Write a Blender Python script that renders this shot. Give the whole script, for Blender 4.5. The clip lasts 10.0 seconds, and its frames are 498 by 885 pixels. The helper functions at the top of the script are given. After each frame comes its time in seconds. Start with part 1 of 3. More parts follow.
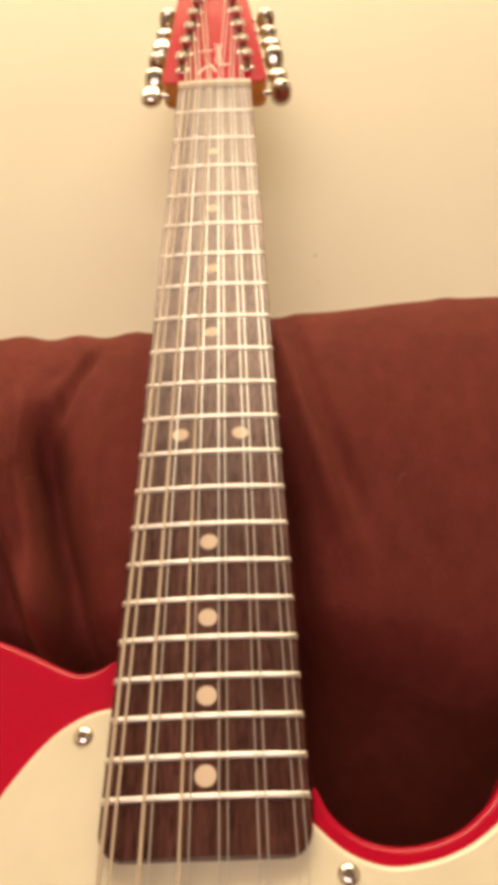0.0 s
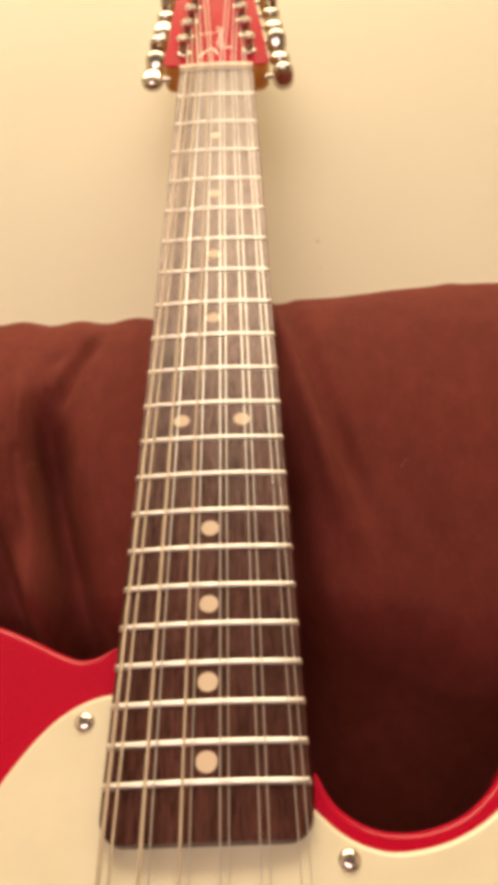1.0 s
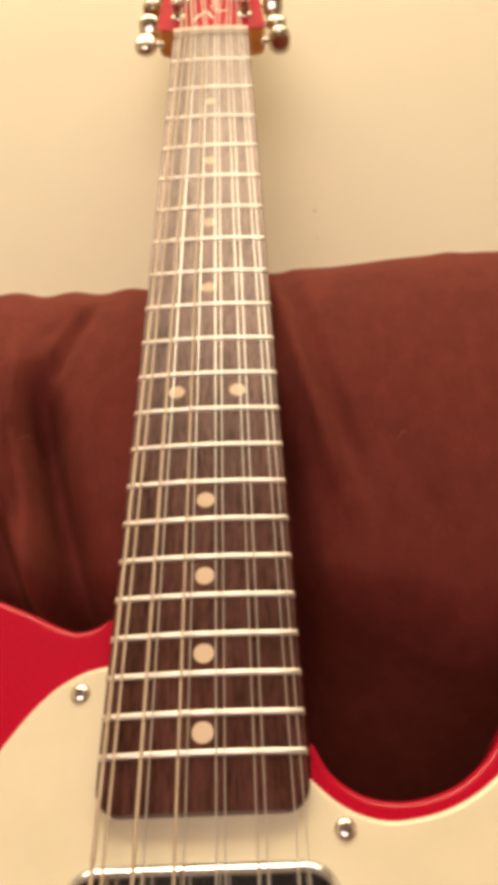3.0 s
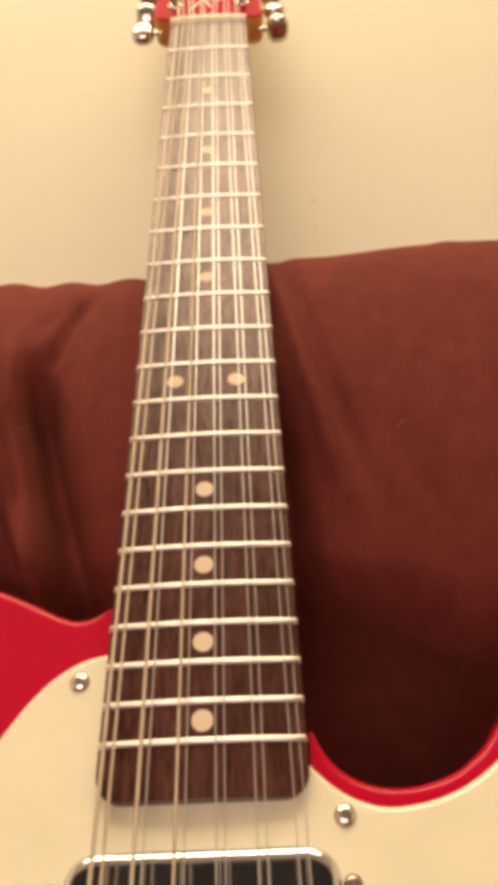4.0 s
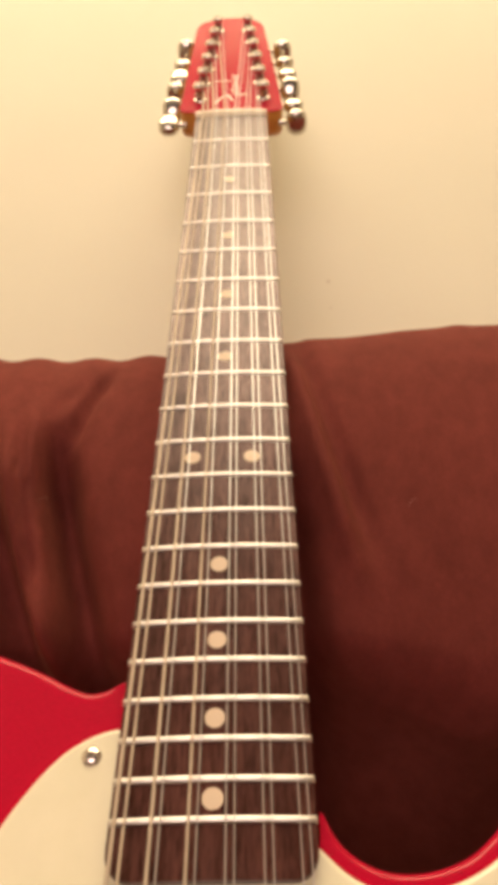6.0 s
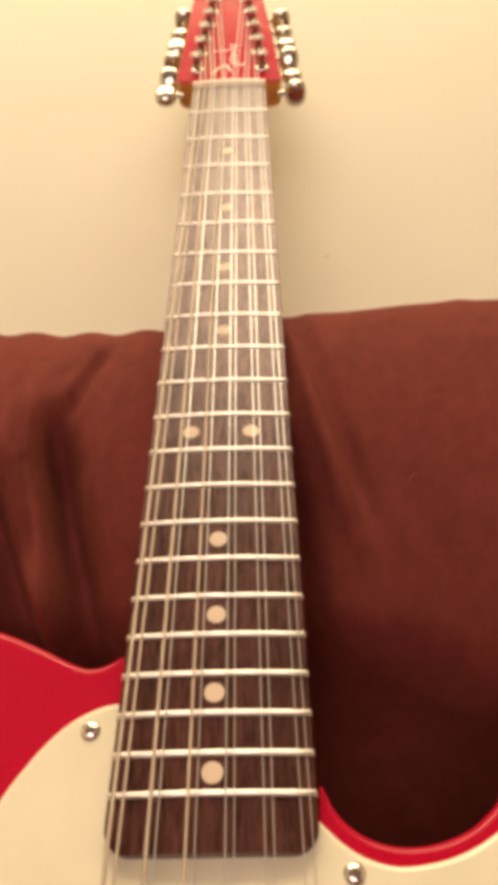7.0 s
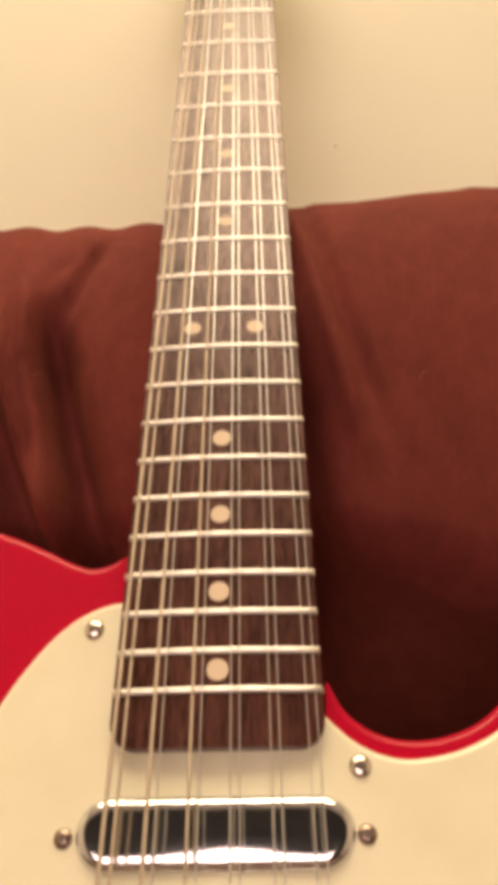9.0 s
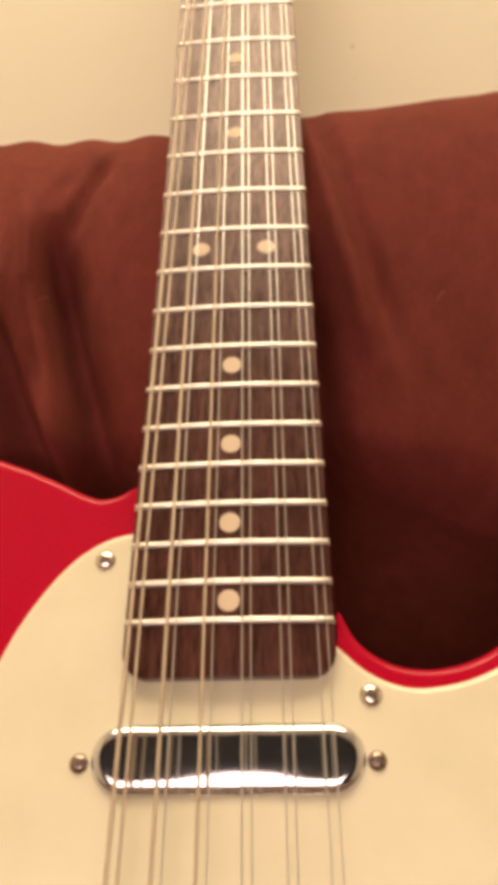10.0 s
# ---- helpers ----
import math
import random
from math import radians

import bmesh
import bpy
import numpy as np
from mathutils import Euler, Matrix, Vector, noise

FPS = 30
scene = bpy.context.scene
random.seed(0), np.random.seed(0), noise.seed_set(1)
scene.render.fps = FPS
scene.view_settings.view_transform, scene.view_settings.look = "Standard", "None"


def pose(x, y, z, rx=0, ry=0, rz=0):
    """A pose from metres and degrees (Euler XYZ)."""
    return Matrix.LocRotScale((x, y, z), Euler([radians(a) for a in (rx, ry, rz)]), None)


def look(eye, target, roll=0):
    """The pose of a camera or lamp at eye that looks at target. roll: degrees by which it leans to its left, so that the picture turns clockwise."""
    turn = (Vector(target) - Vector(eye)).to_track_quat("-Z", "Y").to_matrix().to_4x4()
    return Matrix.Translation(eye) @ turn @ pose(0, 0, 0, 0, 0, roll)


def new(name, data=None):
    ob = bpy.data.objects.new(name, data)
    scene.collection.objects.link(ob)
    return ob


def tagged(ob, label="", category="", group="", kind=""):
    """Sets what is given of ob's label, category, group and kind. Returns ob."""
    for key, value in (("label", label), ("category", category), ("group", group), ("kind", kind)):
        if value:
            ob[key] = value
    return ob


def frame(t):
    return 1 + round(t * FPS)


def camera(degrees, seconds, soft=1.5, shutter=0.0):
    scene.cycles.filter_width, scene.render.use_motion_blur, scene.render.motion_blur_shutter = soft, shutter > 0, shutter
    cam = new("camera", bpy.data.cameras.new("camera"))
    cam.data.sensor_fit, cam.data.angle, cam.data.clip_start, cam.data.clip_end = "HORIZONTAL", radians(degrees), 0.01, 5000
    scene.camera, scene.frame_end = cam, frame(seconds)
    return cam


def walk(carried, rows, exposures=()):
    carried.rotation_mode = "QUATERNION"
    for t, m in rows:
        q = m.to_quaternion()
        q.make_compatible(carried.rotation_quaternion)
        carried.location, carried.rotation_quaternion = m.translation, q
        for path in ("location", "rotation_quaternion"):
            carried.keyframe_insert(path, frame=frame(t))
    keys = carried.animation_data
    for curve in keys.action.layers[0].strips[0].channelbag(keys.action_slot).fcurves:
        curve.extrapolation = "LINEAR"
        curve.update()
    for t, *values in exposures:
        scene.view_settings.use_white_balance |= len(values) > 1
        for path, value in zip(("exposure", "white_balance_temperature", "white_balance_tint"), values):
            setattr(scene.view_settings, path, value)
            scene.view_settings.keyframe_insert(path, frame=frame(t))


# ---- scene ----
cam = camera(34.5, 10.0, soft=7.3, shutter=0.9)
PATH = [
    (0, look((0.0185, -0.4317, 0.7478), (0.0088, 0.5174, 1.0626), -2.12)),
    (0.5, look((0.0181, -0.4309, 0.7478), (0.0090, 0.5210, 1.0542), -2.02)),
    (1, look((0.0186, -0.4301, 0.7478), (0.0059, 0.5237, 1.0479), -2.00)),
    (1.5, look((0.0191, -0.4289, 0.7476), (0.0076, 0.5274, 1.0396), -2.03)),
    (2, look((0.0190, -0.4280, 0.7475), (0.0077, 0.5306, 1.0319), -2.04)),
    (2.5, look((0.0192, -0.4274, 0.7477), (0.0075, 0.5338, 1.0234), -2.09)),
    (4, look((0.0198, -0.4262, 0.7465), (0.0077, 0.5393, 1.0065), -2.43)),
    (4.5, look((0.0185, -0.4263, 0.7454), (0.0082, 0.5400, 1.0025), -2.27)),
    (5, look((0.0176, -0.4286, 0.7459), (0.0048, 0.5346, 1.0147), -1.92)),
    (5.2, look((0.0180, -0.4304, 0.7454), (0.0007, 0.5263, 1.0361), -1.73)),
    (5.4, look((0.0200, -0.4329, 0.7456), (-0.0074, 0.5135, 1.0676), -1.47)),
    (5.5, look((0.0204, -0.4339, 0.7461), (-0.0086, 0.5084, 1.0796), -1.43)),
    (5.7, look((0.0197, -0.4346, 0.7466), (-0.0072, 0.5043, 1.0899), -1.23)),
    (6.8, look((0.0176, -0.4327, 0.7473), (-0.0016, 0.5124, 1.0736), -1.13)),
    (7, look((0.0174, -0.4311, 0.7465), (-0.0021, 0.5171, 1.0638), -1.10)),
    (7.5, look((0.0184, -0.4291, 0.7467), (-0.0032, 0.5258, 1.0426), -1.26)),
    (8, look((0.0176, -0.4270, 0.7465), (-0.0014, 0.5336, 1.0236), -1.25)),
    (8.5, look((0.0184, -0.4245, 0.7470), (-0.0074, 0.5454, 0.9892), -1.55)),
    (9, look((0.0182, -0.4197, 0.7457), (-0.0138, 0.5581, 0.9527), -1.33)),
    (9.2, look((0.0173, -0.4176, 0.7444), (-0.0152, 0.5633, 0.9360), -1.22)),
    (9.5, look((0.0171, -0.4154, 0.7450), (-0.0225, 0.5707, 0.9064), -0.84)),
    (9.8, look((0.0162, -0.4141, 0.7463), (-0.0228, 0.5773, 0.8713), -1.12)),
    (10, look((0.0196, -0.4142, 0.7509), (-0.0350, 0.5789, 0.8541), -1.49)),
]
# the picture's white balance drifts a little between cooler and warmer
BALANCE = [(0, 0.0, 6460, 10), (4.5, 0.0, 6490, 10), (5.5, 0.0, 6390, 10), (7.5, 0.0, 6460, 10), (8.5, 0.0, 6500, 10), (10, 0.0, 6570, 10)]
walk(cam, PATH, BALANCE)

# ---- light: a warm ceiling lamp and a pale window behind the camera, in a closed room ----
world = bpy.data.worlds.new("room_air")
scene.world = world
world.use_nodes = True
world.node_tree.nodes["Background"].inputs[0].default_value = (1.0, 0.8, 0.55, 1)
world.node_tree.nodes["Background"].inputs[1].default_value = 0.02
LAMP_AT = Vector((-0.06, -0.36, 2.36))
lamp_data = bpy.data.lights.new("lamp_light", "AREA")
lamp_data.shape, lamp_data.size, lamp_data.size_y, lamp_data.energy, lamp_data.color = "ELLIPSE", 1.80, 0.62, 32.5, (1.0, 0.79, 0.51)
lamp = new("lamp_light", lamp_data)
lamp.location = LAMP_AT - Vector((0, 0, 0.012))
pane_data = bpy.data.lights.new("window_light", "AREA")
pane_data.shape, pane_data.size, pane_data.size_y, pane_data.energy, pane_data.color = "RECTANGLE", 1.36, 1.06, 19.5, (1.0, 0.68, 0.595)
pane = new("window_light", pane_data)
pane.matrix_world = pose(-0.20, -2.285, 1.01, 90, 0, 0)


# ---- materials ----
def material(name, colour, rough=0.5, metal=0.0, coat=0.0, sheen=0.0):
    m = bpy.data.materials.new(name)
    m.use_nodes = True
    b = m.node_tree.nodes["Principled BSDF"]
    b.inputs["Base Color"].default_value = (*colour, 1)
    b.inputs["Roughness"].default_value = rough
    b.inputs["Metallic"].default_value = metal
    b.inputs["Coat Weight"].default_value = coat
    b.inputs["Coat Roughness"].default_value = 0.06
    b.inputs["Sheen Weight"].default_value = sheen
    return m, m.node_tree.nodes, m.node_tree.links, b


def coords(nodes, links, scale, kind="Object"):
    tc, mp = nodes.new("ShaderNodeTexCoord"), nodes.new("ShaderNodeMapping")
    mp.inputs["Scale"].default_value = scale
    links.new(tc.outputs[kind], mp.inputs["Vector"])
    return mp.outputs["Vector"]


def grain(nodes, links, vector, scale, detail=4.0, rough=0.55):
    n = nodes.new("ShaderNodeTexNoise")
    n.inputs["Scale"].default_value, n.inputs["Detail"].default_value, n.inputs["Roughness"].default_value = scale, detail, rough
    links.new(vector, n.inputs["Vector"])
    return n.outputs["Fac"]


def ramp(nodes, links, fac, stops):
    r = nodes.new("ShaderNodeValToRGB")
    e = r.color_ramp.elements
    while len(e) < len(stops):
        e.new(0.5)
    for k, (at, c) in zip(e, stops):
        k.position, k.color = at, (*c, 1)
    links.new(fac, r.inputs["Fac"])
    return r.outputs["Color"]


def relief(nodes, links, b, fac, strength, distance):
    n = nodes.new("ShaderNodeBump")
    n.inputs["Strength"].default_value, n.inputs["Distance"].default_value = strength, distance
    links.new(fac, n.inputs["Height"])
    links.new(n.outputs["Normal"], b.inputs["Normal"])


def mixed(nodes, links, fac, a, c, kind="MIX"):
    m = nodes.new("ShaderNodeMix")
    m.data_type, m.blend_type = "RGBA", kind
    for value, slot in ((fac, 0), (a, 6), (c, 7)):
        if hasattr(value, "links"):
            links.new(value, m.inputs[slot])
        else:
            m.inputs[slot].default_value = value
    return m.outputs[2]


def rosewood_material():
    m, n, l, b = material("rosewood", (0.06, 0.025, 0.015), 0.5)
    b.inputs["Specular IOR Level"].default_value = 0.45
    streak = grain(n, l, coords(n, l, (1, 0.10, 1)), 520, 5, 0.65)
    pores = grain(n, l, coords(n, l, (1, 0.14, 1)), 1000, 3, 0.7)
    broad = grain(n, l, coords(n, l, (1, 0.25, 1)), 60, 3, 0.5)
    c = ramp(n, l, streak, [(0.28, (0.040, 0.0126, 0.0082)), (0.52, (0.067, 0.0210, 0.0138)), (0.76, (0.098, 0.0320, 0.0210))])
    dark = ramp(n, l, pores, [(0.36, (0.50, 0.46, 0.44)), (0.52, (1, 1, 1))])
    c = mixed(n, l, 1.0, c, dark, "MULTIPLY")
    l.new(mixed(n, l, 1.0, c, ramp(n, l, broad, [(0.3, (0.75, 0.75, 0.75)), (0.7, (1.15, 1.12, 1.1))]), "MULTIPLY"), b.inputs["Base Color"])
    r = n.new("ShaderNodeMapRange")
    r.inputs["To Min"].default_value, r.inputs["To Max"].default_value = 0.26, 0.38
    l.new(streak, r.inputs["Value"])
    l.new(r.outputs[0], b.inputs["Roughness"])
    k = n.new("ShaderNodeMapRange")
    k.inputs["From Min"].default_value, k.inputs["From Max"].default_value = 0.40, 0.58
    k.inputs["To Min"].default_value, k.inputs["To Max"].default_value = 0.20, 0.54
    l.new(mixed(n, l, 0.5, pores, streak), k.inputs["Value"])
    l.new(k.outputs[0], b.inputs["Specular IOR Level"])
    b.inputs["Specular Tint"].default_value = (1.0, 0.81, 0.84, 1)
    relief(n, l, b, pores, 0.36, 0.0003)
    return m


def amber_material():
    m, n, l, b = material("amber_maple", (0.45, 0.20, 0.045), 0.32, coat=0.6)
    f = grain(n, l, coords(n, l, (1, 0.08, 1)), 160, 4, 0.55)
    l.new(ramp(n, l, f, [(0.3, (0.50, 0.215, 0.036)), (0.7, (0.64, 0.31, 0.068))]), b.inputs["Base Color"])
    return m


def red_material():
    m, n, l, b = material("red_lacquer", (0.42, 0.005, 0.034), 0.14)
    b.inputs["Specular IOR Level"].default_value = 0.17
    v = coords(n, l, (1, 1, 1))
    f = grain(n, l, v, 900, 2, 0.6)
    l.new(ramp(n, l, f, [(0.35, (0.365, 0.0044, 0.024)), (0.65, (0.425, 0.0054, 0.029))]), b.inputs["Base Color"])
    relief(n, l, b, grain(n, l, v, 60, 2, 0.5), 0.02, 0.001)
    return m


def cream_plastic():
    m, n, l, b = material("cream_plastic", (0.80, 0.74, 0.60), 0.28)
    f = grain(n, l, coords(n, l, (1, 1, 1)), 45, 5, 0.6)
    l.new(ramp(n, l, f, [(0.3, (0.675, 0.645, 0.468)), (0.7, (0.735, 0.70, 0.528))]), b.inputs["Base Color"])
    relief(n, l, b, grain(n, l, coords(n, l, (1, 1, 1)), 300, 2, 0.5), 0.03, 0.0005)
    return m


def metal_material(name, colour, rough, scratch=0.08):
    m, n, l, b = material(name, colour, rough, 1.0)
    f = grain(n, l, coords(n, l, (1, 1, 1)), 350, 4, 0.65)
    r = n.new("ShaderNodeMapRange")
    r.inputs["To Min"].default_value, r.inputs["To Max"].default_value = max(rough - scratch / 2, 0.02), rough + scratch
    l.new(f, r.inputs["Value"])
    l.new(r.outputs[0], b.inputs["Roughness"])
    return m


def fabric_material():
    m, n, l, b = material("brown_fabric", (0.10, 0.014, 0.010), 0.85, sheen=0.04)
    b.inputs["Specular IOR Level"].default_value = 0.08
    b.inputs["Sheen Roughness"].default_value = 0.6
    b.inputs["Sheen Tint"].default_value = (1.0, 0.42, 0.17, 1)
    v = coords(n, l, (1, 1, 1))
    broad = grain(n, l, v, 9, 4, 0.6)
    fine = grain(n, l, coords(n, l, (1, 1, 0.7)), 900, 3, 0.7)
    c = ramp(n, l, broad, [(0.3, (0.127, 0.0280, 0.0218)), (0.7, (0.158, 0.0355, 0.0275))])
    k = ramp(n, l, fine, [(0.25, (0.86, 0.86, 0.86)), (0.75, (1.1, 1.1, 1.1))])
    c = mixed(n, l, 1.0, c, k, "MULTIPLY")
    nap = grain(n, l, coords(n, l, (1, 1, 0.6)), 110, 4, 0.65)
    k = ramp(n, l, nap, [(0.3, (0.84, 0.83, 0.82)), (0.7, (1.12, 1.13, 1.12))])
    l.new(mixed(n, l, 1.0, c, k, "MULTIPLY"), b.inputs["Base Color"])
    relief(n, l, b, mixed(n, l, 0.45, nap, fine), 0.34, 0.0010)
    return m


def wall_material():
    m, n, l, b = material("cream_wall_paint", (0.78, 0.70, 0.54), 0.7)
    v = coords(n, l, (1, 1, 1))
    c = ramp(n, l, grain(n, l, v, 3.5, 5, 0.6), [(0.3, (0.694, 0.682, 0.537)), (0.7, (0.734, 0.721, 0.577))])
    for x, z, size in ((0.0705, 1.086, 0.0022), (0.0712, 1.062, 0.0012)):
        d = n.new("ShaderNodeVectorMath")
        d.operation = "DISTANCE"
        tc = n.new("ShaderNodeTexCoord")
        l.new(tc.outputs["Object"], d.inputs[0])
        d.inputs[1].default_value = (x, 0.125, z)
        r = n.new("ShaderNodeMapRange")
        r.inputs["From Min"].default_value, r.inputs["From Max"].default_value = size * 0.3, size
        r.inputs["To Min"].default_value, r.inputs["To Max"].default_value = 0.32, 0.0
        l.new(d.outputs["Value"], r.inputs["Value"])
        c = mixed(n, l, r.outputs[0], c, (0.25, 0.17, 0.10, 1))
    l.new(c, b.inputs["Base Color"])
    relief(n, l, b, grain(n, l, v, 260, 3, 0.6), 0.10, 0.0012)
    return m


def plain_room(name, colour, rough):
    m, n, l, b = material(name, colour, rough)
    f = grain(n, l, coords(n, l, (1, 1, 1)), 14, 5, 0.6)
    dim, full = [tuple(c * k for c in colour) for k in (0.88, 1.06)]
    l.new(ramp(n, l, f, [(0.3, dim), (0.7, full)]), b.inputs["Base Color"])
    relief(n, l, b, grain(n, l, coords(n, l, (1, 1, 1)), 300, 3, 0.6), 0.2, 0.002)
    return m


ROSEWOOD, AMBER, RED, CREAM = rosewood_material(), amber_material(), red_material(), cream_plastic()
CHROME = metal_material("chrome", (0.86, 0.85, 0.83), 0.09)
COVER = metal_material("polished_cover_chrome", (0.70, 0.71, 0.74), 0.10, 0.03)
cover_nodes = COVER.node_tree.nodes
relief(cover_nodes, COVER.node_tree.links, cover_nodes["Principled BSDF"], grain(cover_nodes, COVER.node_tree.links, coords(cover_nodes, COVER.node_tree.links, (1, 0.4, 1)), 60, 1, 0.5), 0.7, 0.0008)
CHROME_DULL = metal_material("worn_chrome", (0.68, 0.62, 0.55), 0.2)
NICKEL = metal_material("nickel_silver", (0.70, 0.675, 0.63), 0.34)
AGED = metal_material("aged_nickel", (0.62, 0.59, 0.54), 0.16)
DARK_METAL = metal_material("dark_brown_metal", (0.30, 0.225, 0.185), 0.24)
BUTTON_METAL = metal_material("dulled_chrome", (0.58, 0.545, 0.47), 0.19)
STEEL = metal_material("plain_steel_string", (0.73, 0.735, 0.74), 0.33, 0.0)
WOUND = metal_material("wound_string", (0.57, 0.49, 0.40), 0.50, 0.05)
wound_nodes = WOUND.node_tree.nodes
winding = wound_nodes.new("ShaderNodeTexWave")
winding.bands_direction = "Y"
winding.inputs["Scale"].default_value = 900.0
WOUND.node_tree.links.new(coords(wound_nodes, WOUND.node_tree.links, (1, 1, 1)), winding.inputs["Vector"])
relief(wound_nodes, WOUND.node_tree.links, wound_nodes["Principled BSDF"], winding.outputs["Fac"], 0.9, 0.00012)
PEARL = material("clay_dot", (0.65, 0.53, 0.39), 0.6)[0]
BONE = material("bone_nut", (0.74, 0.66, 0.48), 0.45)[0]
WHITE = material("white_transfer", (0.82, 0.76, 0.66), 0.4)[0]
SLOT_SHADE = material("slot_shade", (0.16, 0.13, 0.11), 0.5, 0.8)[0]
LINT = material("lint", (0.26, 0.11, 0.075), 0.8)[0]
FABRIC, WALL = fabric_material(), wall_material()
SEAT = plain_room("dark_seat_cloth", (0.17, 0.115, 0.095), 0.9)
CEIL = plain_room("white_ceiling_paint", (0.84, 0.82, 0.77), 0.8)
CARPET = plain_room("brown_carpet", (0.26, 0.19, 0.14), 0.95)
ROOM = plain_room("cream_room_paint", (0.80, 0.74, 0.62), 0.8)
# near-black stands for the unlit far side of the room
DIM_ROOM = plain_room("dim_room_black", (0.010, 0.010, 0.014), 0.8)
GLASS = material("window_glass", (1, 1, 1), 0.0)[0]
GLASS.node_tree.nodes["Principled BSDF"].inputs["Transmission Weight"].default_value = 1.0
SKY = material("overcast_sky", (0.6, 0.6, 0.6), 0.9)[0]
SKY.node_tree.nodes["Principled BSDF"].inputs["Emission Color"].default_value = (1.0, 0.9, 0.8, 1)
SKY.node_tree.nodes["Principled BSDF"].inputs["Emission Strength"].default_value = 1.5
GLOW = material("lamp_glass", (0.9, 0.85, 0.75), 0.4)[0]
GLOW.node_tree.nodes["Principled BSDF"].inputs["Emission Color"].default_value = (1.0, 0.72, 0.40, 1)
GLOW.node_tree.nodes["Principled BSDF"].inputs["Emission Strength"].default_value = 0.5


# ---- mesh helpers ----
def finish(bm, name, mats, sharp=38):
    bmesh.ops.recalc_face_normals(bm, faces=bm.faces)
    for f in bm.faces:
        f.smooth = len(f.verts) < 9
    for e in bm.edges:
        if len(e.link_faces) == 2 and (e.calc_face_angle(0) > radians(sharp) or max(len(f.verts) for f in e.link_faces) > 8):
            e.smooth = False
    data = bpy.data.meshes.new(name)
    bm.to_mesh(data)
    bm.free()
    for m in mats if isinstance(mats, (list, tuple)) else [mats]:
        data.materials.append(m)
    return data


def part(name, bm, mats, parent=None, label="", sharp=38):
    ob = new(name, finish(bm, name, mats, sharp) if isinstance(bm, bmesh.types.BMesh) else bm)
    ob.parent = parent
    return tagged(ob, label)


def rings(bm, loops, closed=True, caps=True, mat=0):
    """Joins loops of points into a skin."""
    vs = [[bm.verts.new(p) for p in loop] for loop in loops]
    n = len(vs[0])
    for a, b in zip(vs, vs[1:]):
        for i in range(n if closed else n - 1):
            j = (i + 1) % n
            bm.faces.new((a[i], a[j], b[j], b[i])).material_index = mat
    if caps and closed:
        bm.faces.new(vs[0]).material_index = mat
        bm.faces.new(vs[-1][::-1]).material_index = mat
    return bm


def smooth_loop(points, steps=10, closed=True):
    """A smooth curve through the points, which may be unevenly spaced."""
    pts, out, n = [np.array(p, float) for p in points], [], len(points)
    for i in range(n if closed else n - 1):
        if closed:
            q = [pts[(i + k) % n] for k in (-1, 0, 1, 2)]
        else:
            q = [pts[min(max(i + k, 0), n - 1)] for k in (-1, 0, 1, 2)]
        d = [max(np.linalg.norm(q[k + 1] - q[k]), 1e-9) ** 0.5 for k in range(3)]
        m1 = q[2] - q[1] + d[1] * ((q[1] - q[0]) / d[0] - (q[2] - q[0]) / (d[0] + d[1]))
        m2 = q[2] - q[1] + d[1] * ((q[3] - q[2]) / d[2] - (q[3] - q[1]) / (d[1] + d[2]))
        for s in range(steps):
            t = s / steps
            out.append((2 * t ** 3 - 3 * t * t + 1) * q[1] + (t ** 3 - 2 * t * t + t) * m1 + (3 * t * t - 2 * t ** 3) * q[2] + (t ** 3 - t * t) * m2)
    if not closed:
        out.append(pts[-1])
    return np.array(out)


def inward(loop, d):
    """The loop shrunk by d along its normals."""
    nxt, prv = np.roll(loop, -1, 0), np.roll(loop, 1, 0)
    tan = nxt - prv
    tan /= np.linalg.norm(tan, axis=1)[:, None] + 1e-12
    nor = np.stack([-tan[:, 1], tan[:, 0]], 1)
    area = 0.5 * np.sum(loop[:, 0] * nxt[:, 1] - nxt[:, 0] * loop[:, 1])
    return loop + nor * d * (1 if area > 0 else -1)


def slab(loop, top, bottom, r_top, r_bottom=None, steps=5, bm=None, rim=None):
    """A plate of that outline with rounded rims; rim scales the rim's radius point by point."""
    bm, r_bottom = bm or bmesh.new(), r_top if r_bottom is None else r_bottom
    rim = np.ones(len(loop)) if rim is None else rim
    out = []
    for k in range(steps + 1):
        a = math.pi / 2 * k / steps
        flat = inward(loop, (r_top * rim * (1 - math.sin(a)))[:, None])
        out.append([(x, y, top - r_top * w * (1 - math.cos(a))) for (x, y), w in zip(flat, rim)])
    for k in range(steps + 1):
        a = math.pi / 2 * k / steps
        flat = inward(loop, (r_bottom * rim * (1 - math.cos(a)))[:, None])
        out.append([(x, y, bottom + r_bottom * w * (1 - math.sin(a))) for (x, y), w in zip(flat, rim)])
    return rings(bm, out)


def revolve(profile, sides=20, bm=None, axis="z", at=(0, 0, 0), mat=0):
    bm = bm or bmesh.new()
    loops = []
    for r, h in profile:
        loop = []
        for k in range(sides):
            a = 2 * math.pi * k / sides
            p = (r * math.cos(a), r * math.sin(a), h)
            p = p if axis == "z" else (p[2], p[0], p[1])
            loop.append((p[0] + at[0], p[1] + at[1], p[2] + at[2]))
        loops.append(loop)
    return rings(bm, loops, mat=mat)


